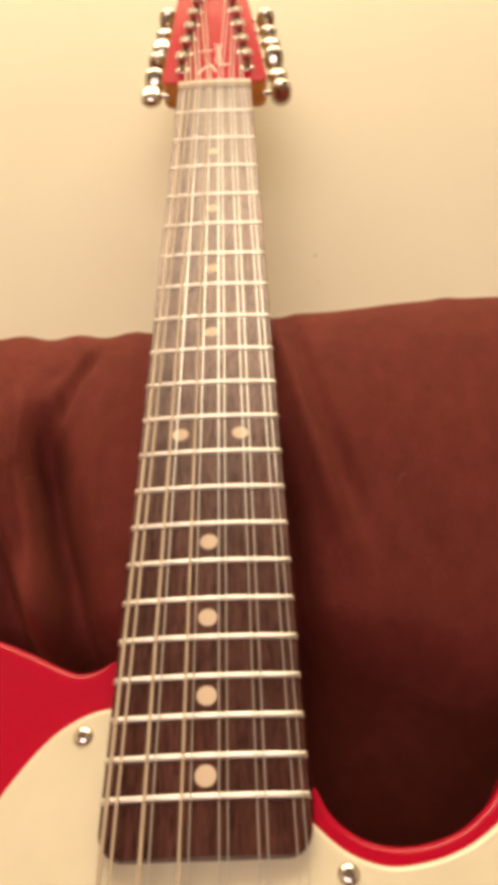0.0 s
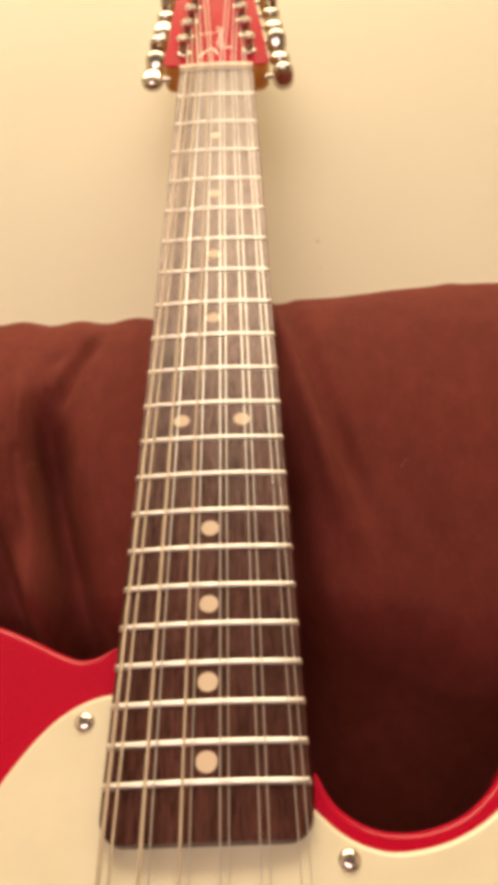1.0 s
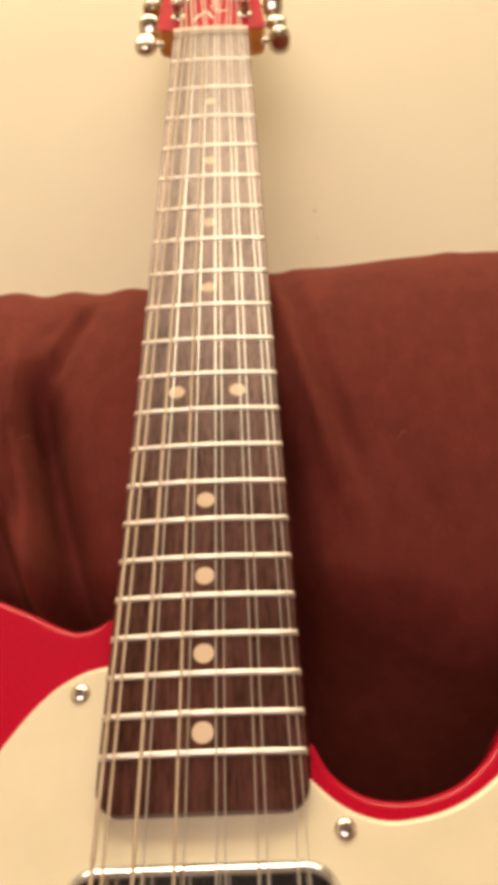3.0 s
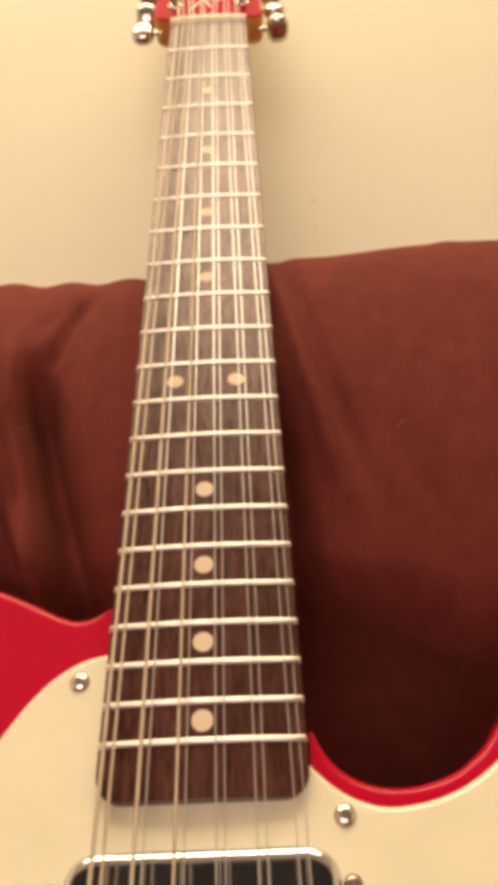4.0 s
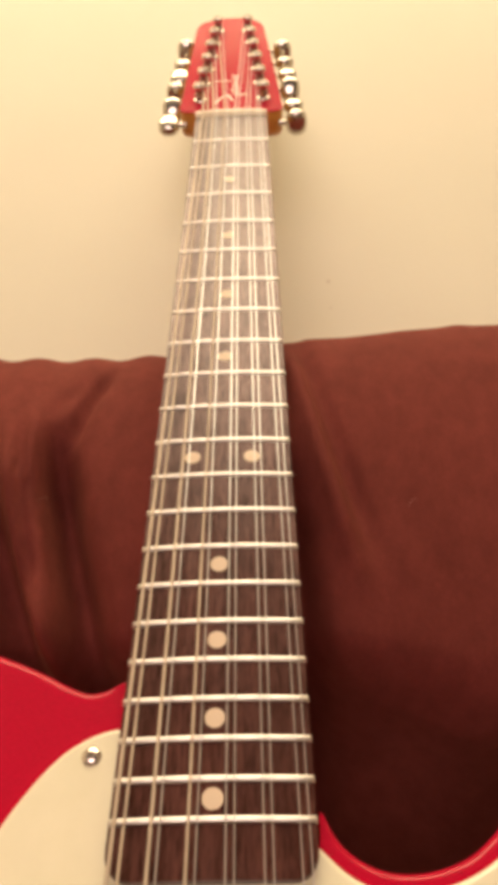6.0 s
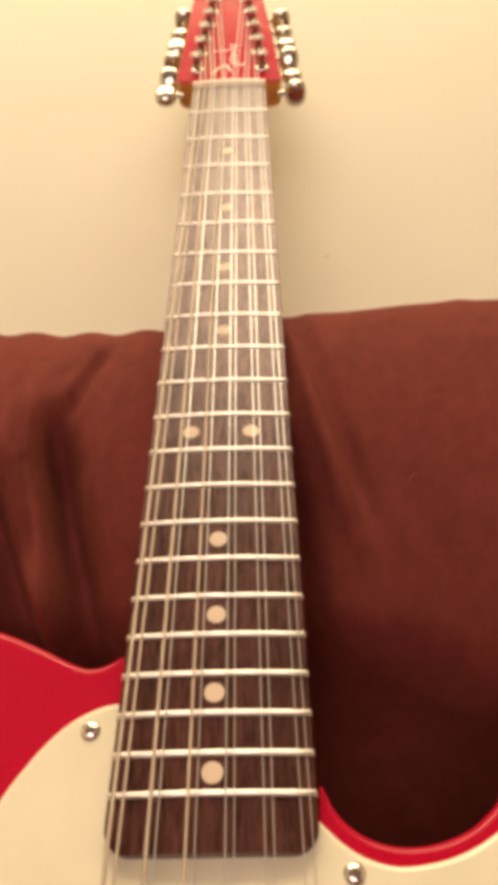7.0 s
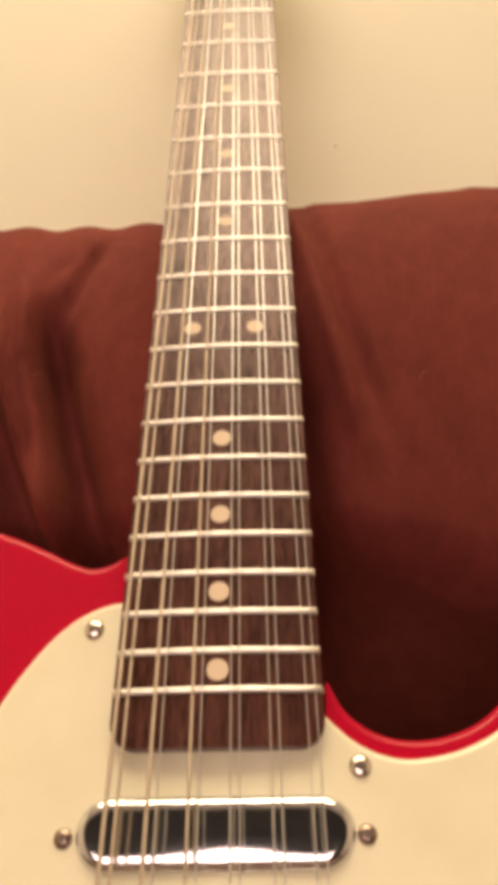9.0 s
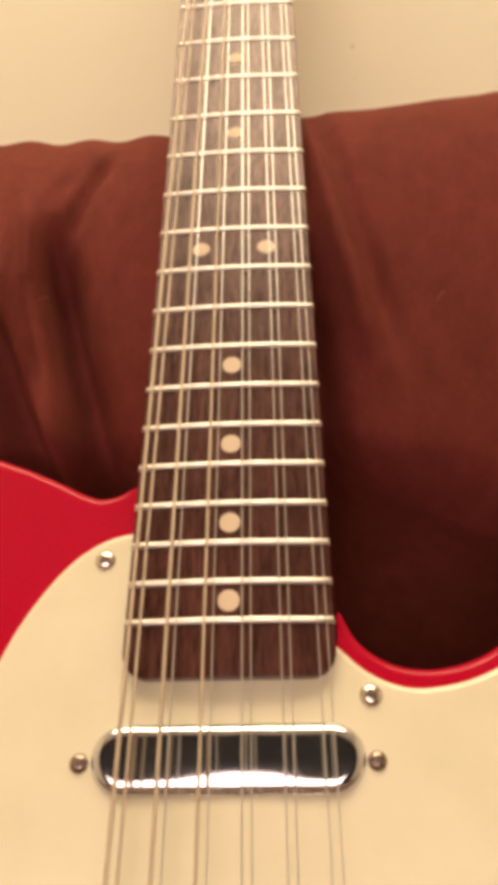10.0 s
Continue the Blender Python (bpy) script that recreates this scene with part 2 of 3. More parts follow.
def tube(path, radius, sides=8, bm=None):
    """A round wire along a path of points."""
    bm, loops = bm or bmesh.new(), []
    pts = [Vector(p) for p in path]
    ref = Vector((0, 0, 1))
    for i, p in enumerate(pts):
        t = (pts[min(i + 1, len(pts) - 1)] - pts[max(i - 1, 0)]).normalized()
        u = t.cross(ref)
        u = u.normalized() if u.length > 1e-4 else Vector((1, 0, 0))
        v = t.cross(u).normalized()
        loops.append([p + radius * (math.cos(a) * u + math.sin(a) * v) for a in (2 * math.pi * k / sides for k in range(sides))])
    return rings(bm, loops)


def box(x0, x1, y0, y1, z0, z1, bm=None, bevel=0.0, segments=2):
    bm = bm or bmesh.new()
    made = bmesh.ops.create_cube(bm, size=1)["verts"]
    for v in made:
        v.co = Vector(((x0 + x1) / 2 + v.co.x * (x1 - x0), (y0 + y1) / 2 + v.co.y * (y1 - y0), (z0 + z1) / 2 + v.co.z * (z1 - z0)))
    if bevel:
        edges = {e for v in made for e in v.link_edges}
        bmesh.ops.bevel(bm, geom=list(edges), offset=bevel, segments=segments, affect="EDGES", profile=0.5)
    return bm


# ---- the room ----
def structure(name, bm, mat, label):
    ob = part(name, bm, mat, None)
    return tagged(ob, label, kind="structure")


X0, X1, Y0, YW, ZC = -1.55, 1.65, -2.3, 0.125, 2.42
structure("floor", box(X0 - 0.1, X1 + 0.1, Y0 - 0.1, YW + 0.12, -0.1, 0), CARPET, "brown carpeted floor of the room")
structure("wall_north", box(X0, X1, YW, YW + 0.12, 0, ZC), WALL, "cream painted wall with a few small marks behind the sofa")
WX0, WX1, WZ0, WZ1 = -0.90, 0.50, 0.46, 1.56
south = box(X0, WX0, Y0 - 0.1, Y0, 0, ZC)
box(WX1, X1, Y0 - 0.1, Y0, 0, ZC, south)
box(WX0, WX1, Y0 - 0.1, Y0, 0, WZ0, south)
box(WX0, WX1, Y0 - 0.1, Y0, WZ1, ZC, south)
# unseen wall; its black colour gives the chrome a dim room to mirror
structure("wall_south", south, DIM_ROOM, "plain unseen wall with one window, coloured near-black for the dim room")
window = tagged(new("window_1"), "pale window with a white frame behind the camera", kind="structure")
rim = box(WX0, WX0 + 0.03, Y0 - 0.09, Y0 - 0.03, WZ0, WZ1)
box(WX1 - 0.03, WX1, Y0 - 0.09, Y0 - 0.03, WZ0, WZ1, rim)
box(WX0 + 0.03, WX1 - 0.03, Y0 - 0.09, Y0 - 0.03, WZ0, WZ0 + 0.03, rim)
box(WX0 + 0.03, WX1 - 0.03, Y0 - 0.09, Y0 - 0.03, WZ1 - 0.03, WZ1, rim)
part("window_frame", rim, CEIL, window)
pane_glass = part("pane", box(WX0 + 0.03, WX1 - 0.03, Y0 - 0.064, Y0 - 0.058, WZ0 + 0.03, WZ1 - 0.03), GLASS, window)
pane_glass.visible_shadow = False
structure("backdrop", box(WX0 - 1.2, WX1 + 1.2, Y0 - 1.30, Y0 - 1.28, 0.0, 3.0), SKY, "pale overcast sky outside the window")
structure("wall_west", box(X0 - 0.1, X0, Y0 - 0.1, YW + 0.12, 0, ZC), ROOM, "plain cream painted wall")
structure("wall_east", box(X1, X1 + 0.1, Y0 - 0.1, YW + 0.12, 0, ZC), ROOM, "plain cream painted wall")
structure("ceiling", box(X0 - 0.1, X1 + 0.1, Y0 - 0.1, YW + 0.12, ZC, ZC + 0.1), CEIL, "plain white painted ceiling")

ceiling_light = tagged(new("ceiling_light"), "large oval flush ceiling lamp with a glowing disc", "lamp")
ceiling_light.location = LAMP_AT
lamp_base = part("base_plate", revolve([(0.76, 0.0), (0.765, 0.008), (0.765, ZC - LAMP_AT.z - 0.001), (0.02, ZC - LAMP_AT.z - 0.001)], 48), CHROME, ceiling_light)
lamp_disc = part("diffuser", revolve([(0.02, -0.008), (0.74, -0.006), (0.753, 0.0), (0.755, 0.004)], 64), GLOW, ceiling_light)
for piece in (lamp_base, lamp_disc):
    piece.scale = (1.2, 0.42, 1)


# ---- the sofa with its loose brown cover ----
FOLDS = [  # height of the fold, half widths on its two sides, and its line over the backrest, in millimetres
    (10.0, 4.5, 4.5, [(-106, 908), (-98, 872), (-93, 848), (-87, 822), (-79, 796), (-68, 765), (-57, 720)]),
    (-10.0, 3.2, 3.2, [(-94, 892), (-91, 868), (-88, 844), (-84, 824), (-80, 806), (-74, 788)]),
    (15.0, 6.5, 5.0, [(-88, 908), (-87, 880), (-85, 856), (-80, 836), (-74, 815), (-68, 795), (-59, 765), (-50, 730)]),
    (-31.0, 6.5, 11.0, [(-81, 893), (-80, 872), (-78, 852), (-75, 836), (-71, 818), (-66, 800), (-61, 778), (-53, 740), (-46, 690)]),
    (-32.0, 13.0, 9.5, [(-122, 880), (-114, 852), (-104, 828), (-96, 806), (-88, 785), (-78, 740), (-68, 690)]),
    (-7.5, 2.4, 3.4, [(-56, 924), (-61, 908), (-66, 894), (-69, 882), (-72, 866)]),
    (-1.5, 4.0, 4.0, [(-62, 917), (-71, 903), (-79, 893), (-88, 884)]),
    (8.0, 5.5, 4.5, [(24, 950), (28, 918), (34, 897), (38, 879), (42, 858), (48, 836), (52, 816), (58, 790)]),
    (-5.5, 4.2, 5.0, [(32, 955), (38, 912), (41, 889), (47, 867), (53, 844), (58, 826), (64, 805)]),
    (-18.0, 8.0, 9.0, [(22, 872), (25, 845), (28, 823), (30, 800), (31, 777), (32, 755), (35, 715), (38, 670)]),
    (-6.0, 18.0, 18.0, [(-135, 930), (-125, 850), (-115, 760)]),
]


def fold_height(x, z):
    """How far the cover stands out at x, z (arrays, metres)."""
    out = np.zeros_like(x)
    for high, before, after, line in FOLDS:
        best = np.full_like(x, 1e9)
        along, wide = np.zeros_like(x), np.full_like(x, before)
        for i, ((ax, az), (bx, bz)) in enumerate(zip(line, line[1:])):
            ux, uz = bx - ax, bz - az
            t = np.clip(((x * 1e3 - ax) * ux + (z * 1e3 - az) * uz) / (ux * ux + uz * uz), 0, 1)
            d = np.hypot(x * 1e3 - ax - t * ux, z * 1e3 - az - t * uz)
            nearer = d < best
            best = np.where(nearer, d, best)
            along = np.where(nearer, (i + t) / (len(line) - 1), along)
            wide = np.where(nearer, np.where(ux * (z * 1e3 - az) - uz * (x * 1e3 - ax) > 0, after, before), wide)
        fade = np.clip(along / 0.30, 0, 1) * np.clip((1 - along) / 0.30, 0, 1)
        fade = fade * fade * (3 - 2 * fade)
        out += high * 1e-3 * fade * np.exp(-(best / wide) ** 2)
    return out


def sofa_backrest():
    xs = np.unique(np.concatenate([np.linspace(-1.0, -0.24, 20), np.arange(-0.24, 0.2401, 0.0025), np.linspace(0.24, 1.0, 20)]).round(5))
    # the profile from the seat up the bulging front, over the top and down to the floor behind
    prof = [(0.020, 0.36, 1.0), (0.020, 0.50, 1.0), (0.020, 0.60, 1.0)]
    # below the bulge the cover tucks in sharply, then falls more steeply
    tuck = [np.interp(0.786 - z, [-0.01, 0.0, 0.010, 0.022, 0.036, 0.06, 0.14], [0.0, 0.06, 0.95, 1.7, 1.35, 0.75, 0.6]) for z in np.arange(0.792, 0.649, -0.0005)]
    tuck = np.cumsum(tuck) * 0.0005
    for z in np.concatenate([np.linspace(0.65, 0.74, 10), np.linspace(0.743, 0.790, 34)]):
        prof.append((-0.1088 + np.interp(0.792 - z, np.arange(len(tuck)) * 0.0005, tuck), z, 1.0))
    for a in np.linspace(0, 96, 110):
        prof.append((-0.0388 - 0.07 * math.cos(radians(a)), 0.792 + 0.146 * math.sin(radians(a)), 1.0))
    for y, z in ((-0.01, 0.940), (0.02, 0.942), (0.06, 0.941), (0.085, 0.934), (0.102, 0.915), (0.110, 0.88), (0.112, 0.6), (0.112, 0.002)):
        prof.append((y, z, 0.0))
    prof = np.array(prof)
    X, PY = np.meshgrid(xs, prof[:, 0])
    PZ, F = np.meshgrid(xs, prof[:, 1])[1], np.meshgrid(xs, prof[:, 2])[1]
    lift = np.interp(X, [-1, -0.2, -0.12, -0.03, 0.025, 0.04, 0.06, 0.09, 0.12, 0.2, 1.0], [0.0015, 0.0015, 0.0010, 0.0005, 0.0050, 0.0085, 0.0090, 0.0112, 0.0118, 0.0130, 0.0145])
    ripple = 0.0011 * np.sin((X + 0.0716) * 218 + 1.57) * (X < -0.03) + 0.0009 * np.sin(X * 47 + 2.0) + 0.0009 * np.exp(-((X - 0.119) / 0.006) ** 2)
    under = np.clip((0.805 - PZ) / 0.04, 0, 1) * np.clip((PZ - 0.60) / 0.10, 0, 1) * F
    PZ = PZ - np.clip((X - 0.05) * 0.45, -0.004, 0.022) * under
    high = np.clip((PZ - 0.78) / 0.15, 0, 1)
    high = high * high * (3 - 2 * high)
    out = fold_height(X, PZ) * F
    slow = np.array([[noise.noise(Vector((x * 9, z * 7, 3.3))) for x in xs] for z in prof[:, 1]]) * 0.004
    # the neck presses a shallow hollow into the top
    dent = -0.004 * np.exp(-(X / 0.022) ** 2) * np.clip((PZ - 0.86) / 0.04, 0, 1) * F
    Y = PY - (out + dent + slow * F) * np.clip(1.25 - high * 0.55, 0, 1)
    Z = PZ + (lift + ripple) * high + out * 0.25 * high
    verts = np.stack([X, Y, Z], -1).reshape(-1, 3)
    w = len(xs)
    faces = [(i * w + j, i * w + j + 1, (i + 1) * w + j + 1, (i + 1) * w + j) for i in range(len(prof) - 1) for j in range(w - 1)]
    faces += [tuple(i * w for i in range(len(prof)))[::-1], tuple(i * w + w - 1 for i in range(len(prof)))]
    data = bpy.data.meshes.new("backrest")
    data.from_pydata(verts.tolist(), [], faces)
    data.polygons.foreach_set("use_smooth", [True] * (len(faces) - 2) + [False] * 2)
    data.materials.append(FABRIC)
    return data


sofa = tagged(new("sofa"), "sofa with a loose creased dark brown cover over its back", "sofa")
part("backrest", sofa_backrest(), None, sofa)
for x, y, z, turn in ((-0.079, -0.104, 0.844, 20), (0.079, -0.1060, 0.838, -15)):
    curl = [(0.0022 * math.cos(t), 0.0, 0.0013 * math.sin(1.6 * t)) for t in np.linspace(0.2, 2.9, 9)]
    thread = part("thread", tube(curl, 0.00010, 5), LINT, sofa, "tiny pale curl of lint")
    thread.matrix_basis = pose(x, y, z, 0, turn, 0)
part("seat", box(-1.0, 1.0, -0.64, -0.10, 0.0, 0.397, bevel=0.045, segments=5), SEAT, sofa, "dark brown cloth seat cushion")

# ---- the guitar: x across, y towards the headstock, z out of the fretboard; the nut is its origin ----
LEAN, NUT_Z = radians(24), 1.14
guitar = tagged(new("electric_guitar"), "red twelve-string electric guitar with cream pickguard leaning on the sofa", "guitar")
guitar.matrix_world = Matrix.Translation((0, 0, NUT_Z)) @ Matrix(((1, 0, 0), (0, math.sin(LEAN), -math.cos(LEAN)), (0, math.cos(LEAN), math.sin(LEAN)))).to_4x4()
SCALE, CROWN = 0.6477, 0.305
NUT_HALF, HEEL_HALF, BOARD_END = 0.0234, 0.0289, 0.4708


def fret_at(n):
    return SCALE * (1 - 2 ** (-n / 12))


def half(s):
    return NUT_HALF + (HEEL_HALF - NUT_HALF) * s / fret_at(21)


def bow(s):
    return (0.0025 if s < 0.23 else 0.0013) * ((s - 0.23) / 0.23) ** 2


def raised(x, s):
    """A point of the outline, from millimetres, drawn in a little towards the middle."""
    return (x + (18 - x) * 0.0117) / 1000, -(s + (535 - s) * 0.0117) / 1000


def body_loop():
    left = [(-30.3, 416), (-30.2, 411), (-30.15, 408.9), (-30.7, 407.9), (-32.0, 407.9), (-35.9, 409.4), (-39.4, 410.5), (-43.0, 410.7), (-47.0, 409.3), (-51.0, 407.4), (-57, 404.2), (-62, 401.8), (-67, 399.5), (-72, 397.5),
            (-79, 394.9), (-98, 389.5), (-118, 393), (-136, 409), (-144, 434), (-142, 465), (-131, 505), (-122, 545), (-126, 590), (-143, 640), (-157, 690), (-155, 735), (-128, 768), (-75, 786), (-20, 790)]
    right = [(35, 789), (90, 782), (135, 760), (158, 722), (159, 680), (146, 632), (128, 585), (118, 545), (122, 508), (134, 475), (139, 446), (134, 428), (123, 420.5), (112, 421), (101, 430),
             (92, 442.5), (85.0, 452.0), (81.5, 455.9), (78.2, 458.7), (73.7, 461.9), (69.3, 464.0), (64.2, 465.6), (59.3, 466.5), (54.5, 466.7), (49.8, 466.2), (45.2, 464.8), (41.2, 462.6),
             (37.7, 459.8), (34.8, 456.2), (33.1, 453.0), (31.8, 450.7), (31.1, 450.2), (30.7, 450.9), (30.6, 453), (30.4, 458)]
    under = [(29, 462), (10, 463), (-10, 463), (-29, 462), (-30.3, 452), (-30.4, 434)]
    return smooth_loop([raised(x, s) for x, s in left + right + under], 8)


def guard_loop():
    pts = [(-24, 424.5), (-30.3, 424.6), (-34.4, 425.3), (-38.7, 426.8), (-42.9, 429.1), (-46.9, 432.0), (-50.7, 435.8), (-54.3, 440.2), (-57.6, 445.0), (-60.9, 450.3), (-66, 461), (-76, 490), (-82, 530),
           (-79, 565), (-60, 590), (-48, 600), (-44, 604), (0, 604), (44, 604), (49, 600), (70, 588), (96, 560), (108, 525), (115, 495), (123, 470), (128, 449), (121, 436), (110, 438), (99, 447), (90, 455.8),
           (81.6, 462.7), (76.9, 465.8), (72.5, 468.1), (67.4, 470.1), (62.6, 471.4), (57.8, 472.2), (52.8, 472.6), (48.6, 472.2), (44.1, 470.9), (41.2, 469.6), (38.2, 467.8), (35.3, 465.5), (32.3, 462.6),
           (29.7, 460.0), (25, 455.5), (12, 446), (-6, 433), (-16, 426.6)]
    return smooth_loop([raised(x, s) for x, s in pts], 8)


BODY_TOP, GUARD_TOP = -0.0055, -0.0030
BODY = body_loop()
# the rim tightens towards the two points beside the neck
body_rim = np.where(BODY[:, 1] > -0.475, np.clip((np.abs(BODY[:, 0]) - 0.0308) / 0.007, 0, 1), 1.0)
body_rim = 0.10 + 0.90 * body_rim * (2 - body_rim)
part("body", slab(BODY, BODY_TOP, -0.0560, 0.0028, 0.005, 7, rim=body_rim), RED, guitar, "glossy red solid body with one cutaway")
pickguard = part("pickguard", slab(guard_loop(), GUARD_TOP, BODY_TOP - 0.0002, 0.0016, 0.0002, 3), CREAM, guitar, "glossy cream plastic pickguard with a bevelled rim")


def screw_mesh():
    r, h, n = 0.0031, 0.0016, 20
    bm = revolve([(r, 0.0), (r, 0.0003), (r * 0.92, h * 0.45), (r * 0.72, h * 0.76), (r * 0.42, h * 0.94), (r * 0.12, h)], n)
    # flush dark bars, not cut in, stand for the shaded cross slot
    for wide, deep in ((0.0015, 0.00042), (0.00042, 0.0015)):
        box(-wide, wide, -deep, deep, h * 0.80, h * 1.005, bm)
    for f in bm.faces:
        f.material_index = 1 if f.calc_center_median().z > h * 0.7999 and len(f.verts) == 4 and max(abs(v.co.x) + abs(v.co.y) for v in f.verts) < 0.0021 and f.normal.length and min(v.co.z for v in f.verts) >= h * 0.799 else 0
    return finish(bm, "screw", [CHROME_DULL, SLOT_SHADE], 60)


SCREW = screw_mesh()
DARK_SCREW = SCREW.copy()
DARK_SCREW.materials[0] = DARK_METAL
for x, s, turn in ((-0.0376, 0.4348, 35), (0.0385, 0.4753, 10)):
    ob = part("screw", SCREW, None, pickguard, "domed chrome crosshead screw")
    ob.matrix_basis = pose(x, -s, GUARD_TOP - 0.0002, 0, 0, turn)

# chrome cover of the neck pickup, with its two height screws
def stadium(long, wide, n=14):
    r, c, pts = wide / 2, (long - wide) / 2, []
    for k in range(n + 1):
        a = -math.pi / 2 + math.pi * k / n
        pts.append((c + r * math.cos(a), r * math.sin(a)))
    for k in range(n + 1):
        a = math.pi / 2 + math.pi * k / n
        pts.append((-c + r * math.cos(a), r * math.sin(a)))
    return np.array(pts)


def cover_mesh():
    """A pressed cover: rounded rim and a softly domed, slightly uneven top."""
    ends, rim, loops = stadium(0.0732, 0.0188, 24), [], []
    for p, q in zip(ends, np.roll(ends, -1, 0)):
        n = max(1, round(np.linalg.norm(q - p) / 0.002))
        rim += [p + (q - p) * i / n for i in range(n)]
    rim = np.array(rim)
    # the slope of the section in degrees, by the distance from the edge in millimetres, towards the neck and towards the bridge
    at, fine, rise = (0, 0.3, 0.8, 1.5, 2.3, 3.0, 3.8, 4.6, 6.0, 9.4), np.linspace(0, 9.4, 400), []
    for slope in ((88, 66, 46, 32, 18, 5, 1.5, 0.5, 0, 0), (88, 70, 54, 42, 30, 16, 5, 2, 1, 0)):
        rise.append(np.cumsum(np.tan(np.radians(np.interp(fine, at, slope))) * 9.4e-3 / 400))
    loops.append([(x, y, -0.0085) for x, y in rim])
    for d in np.concatenate([np.linspace(0.1, 3, 14), np.linspace(3.4, 9.0, 12)]):
        near, far = [r[-1] - np.interp(d, fine, r) for r in rise]
        loop = []
        for x, y in inward(rim, d / 1000):
            side = min(max(0.5 - y / 0.008, 0), 1)
            hollow = 0.00042 * math.exp(-((x - 0.004) / 0.014) ** 2) * max(0.0, -y / 0.006) ** 2 * min(d / 3, 1)
            loop.append((x, y, -0.0004 - near - (far - near) * side - hollow))
        loops.append(loop)
    return rings(bmesh.new(), loops)


pickup = part("pickup_cover", cover_mesh(), COVER, guitar, "polished chrome cover of the neck pickup")
pickup.location = (-0.0002, -0.4914, 0)
for x, turn in ((-0.0394, 20), (0.0391, 65)):
    ob = part("screw", DARK_SCREW, None, pickup, "dark brownish crosshead screw")
    ob.matrix_basis = pose(x, -0.0005, GUARD_TOP - 0.0002, 0, 0, turn) @ Matrix.Diagonal((0.82, 0.82, 0.9, 1))


# the neck: amber maple behind, rosewood board in front
def neck_mesh():
    bm, loops = bmesh.new(), []
    for s in np.concatenate([np.linspace(-0.022, 0.40, 43), [0.408, 0.418, 0.460]]):
        h = half(max(s, 0)) + 0.0002
        deep = 0.0205 + 0.003 * max(s, 0) / 0.45
        square = 0.0 if s < 0.402 else min((s - 0.402) / 0.012, 1)
        deep += square * 0.004
        top = -0.0048 + (bow(s) if s > 0 else bow(0)) if s > -0.004 else -0.006
        p = 2.0 + 8 * square
        loop = []
        for k in range(25):
            a = math.pi * k / 24
            c, d = math.cos(a), math.sin(a)
            loop.append((h * math.copysign(abs(c) ** (2 / p), c), -s, top - (deep + top) * abs(d) ** (2 / p)))
        loops.append(loop)
    return rings(bm, loops)


part("neck", neck_mesh(), AMBER, guitar, "amber-tinted maple neck")


def board_mesh():
    bm, loops, r = bmesh.new(), [], 0.0075
    for s in np.concatenate([np.linspace(0.0012, BOARD_END - r, 70), BOARD_END - r + r * np.sin(np.linspace(0, math.pi / 2, 9))[1:]]):
        h = half(s) + 0.0007
        over = max(0.0, s - (BOARD_END - r))
        h -= r - math.sqrt(max(r * r - over * over, 0))
        loop = [(x, -s, bow(s) - x * x / (2 * CROWN)) for x in np.linspace(-h, h, 15)]
        low = bow(s) - 0.0052
        edge = h * h / (2 * CROWN)
        loop[0] = (loop[0][0] + 0.0003, -s, bow(s) - edge)
        loop[-1] = (loop[-1][0] - 0.0003, -s, bow(s) - edge)
        loop = loop + [(h, -s, bow(s) - edge - 0.0004), (h, -s, low), (-h, -s, low), (-h, -s, bow(s) - edge - 0.0004)]
        loops.append(loop)
    return rings(bm, loops)


fretboard = part("fretboard", board_mesh(), ROSEWOOD, guitar, "dark rosewood fretboard with fine grain", sharp=30)


def fret_mesh(n):
    s, h = fret_at(n), half(fret_at(n)) + 0.0009
    bm, loops = bmesh.new(), []
    xs = np.concatenate([[-h, -h + 0.0003], np.linspace(-h + 0.0008, h - 0.0008, 15), [h - 0.0003, h]])
    for i, x in enumerate(xs):
        k = (0.25, 0.75)[i] if i < 2 else (0.75, 0.25)[i - len(xs) + 2] if i >= len(xs) - 2 else 1.0
        z = bow(s) - x * x / (2 * CROWN)
        loops.append([(x, -s + 0.0011 * math.cos(a), z - 0.0002 + 0.0011 * k * math.sin(a)) for a in np.linspace(0, math.pi, 9)])
    return rings(bm, loops)


for n in range(1, 22):
    part("fret", fret_mesh(n), NICKEL, fretboard)

DOT = finish(revolve([(0.0032, -0.0004), (0.0032, 0.00010), (0.0031, 0.00016), (0.001, 0.00018)], 28), "inlay_dot", PEARL, 8)
for n in (3, 5, 7, 9, 12, 15, 17, 19, 21):
    s = (fret_at(n) + fret_at(n - 1)) / 2
    for x in ((-0.012, 0.012) if n == 12 else (0.0,)):
        ob = part("inlay_dot", DOT, None, fretboard)
        ob.matrix_basis = pose(x, -s, bow(s) - x * x / (2 * CROWN), 0, math.degrees(x / CROWN), 0)


def nut_mesh():
    bm, loops, h = bmesh.new(), [], NUT_HALF + 0.0006
    for x in np.linspace(-h, h, 13):
        z = bow(0) - x * x / (2 * CROWN)
        loops.append([(x, -0.0034, z - 0.005), (x, -0.0030, z + 0.0003), (x, -0.0006, z + 0.0026), (x, 0.0016, z + 0.0027), (x, 0.0024, z + 0.0019), (x, 0.0022, z - 0.006)])
    return rings(bm, loops)


part("nut", nut_mesh(), BONE, guitar, "ivory-coloured slotted nut", sharp=25)


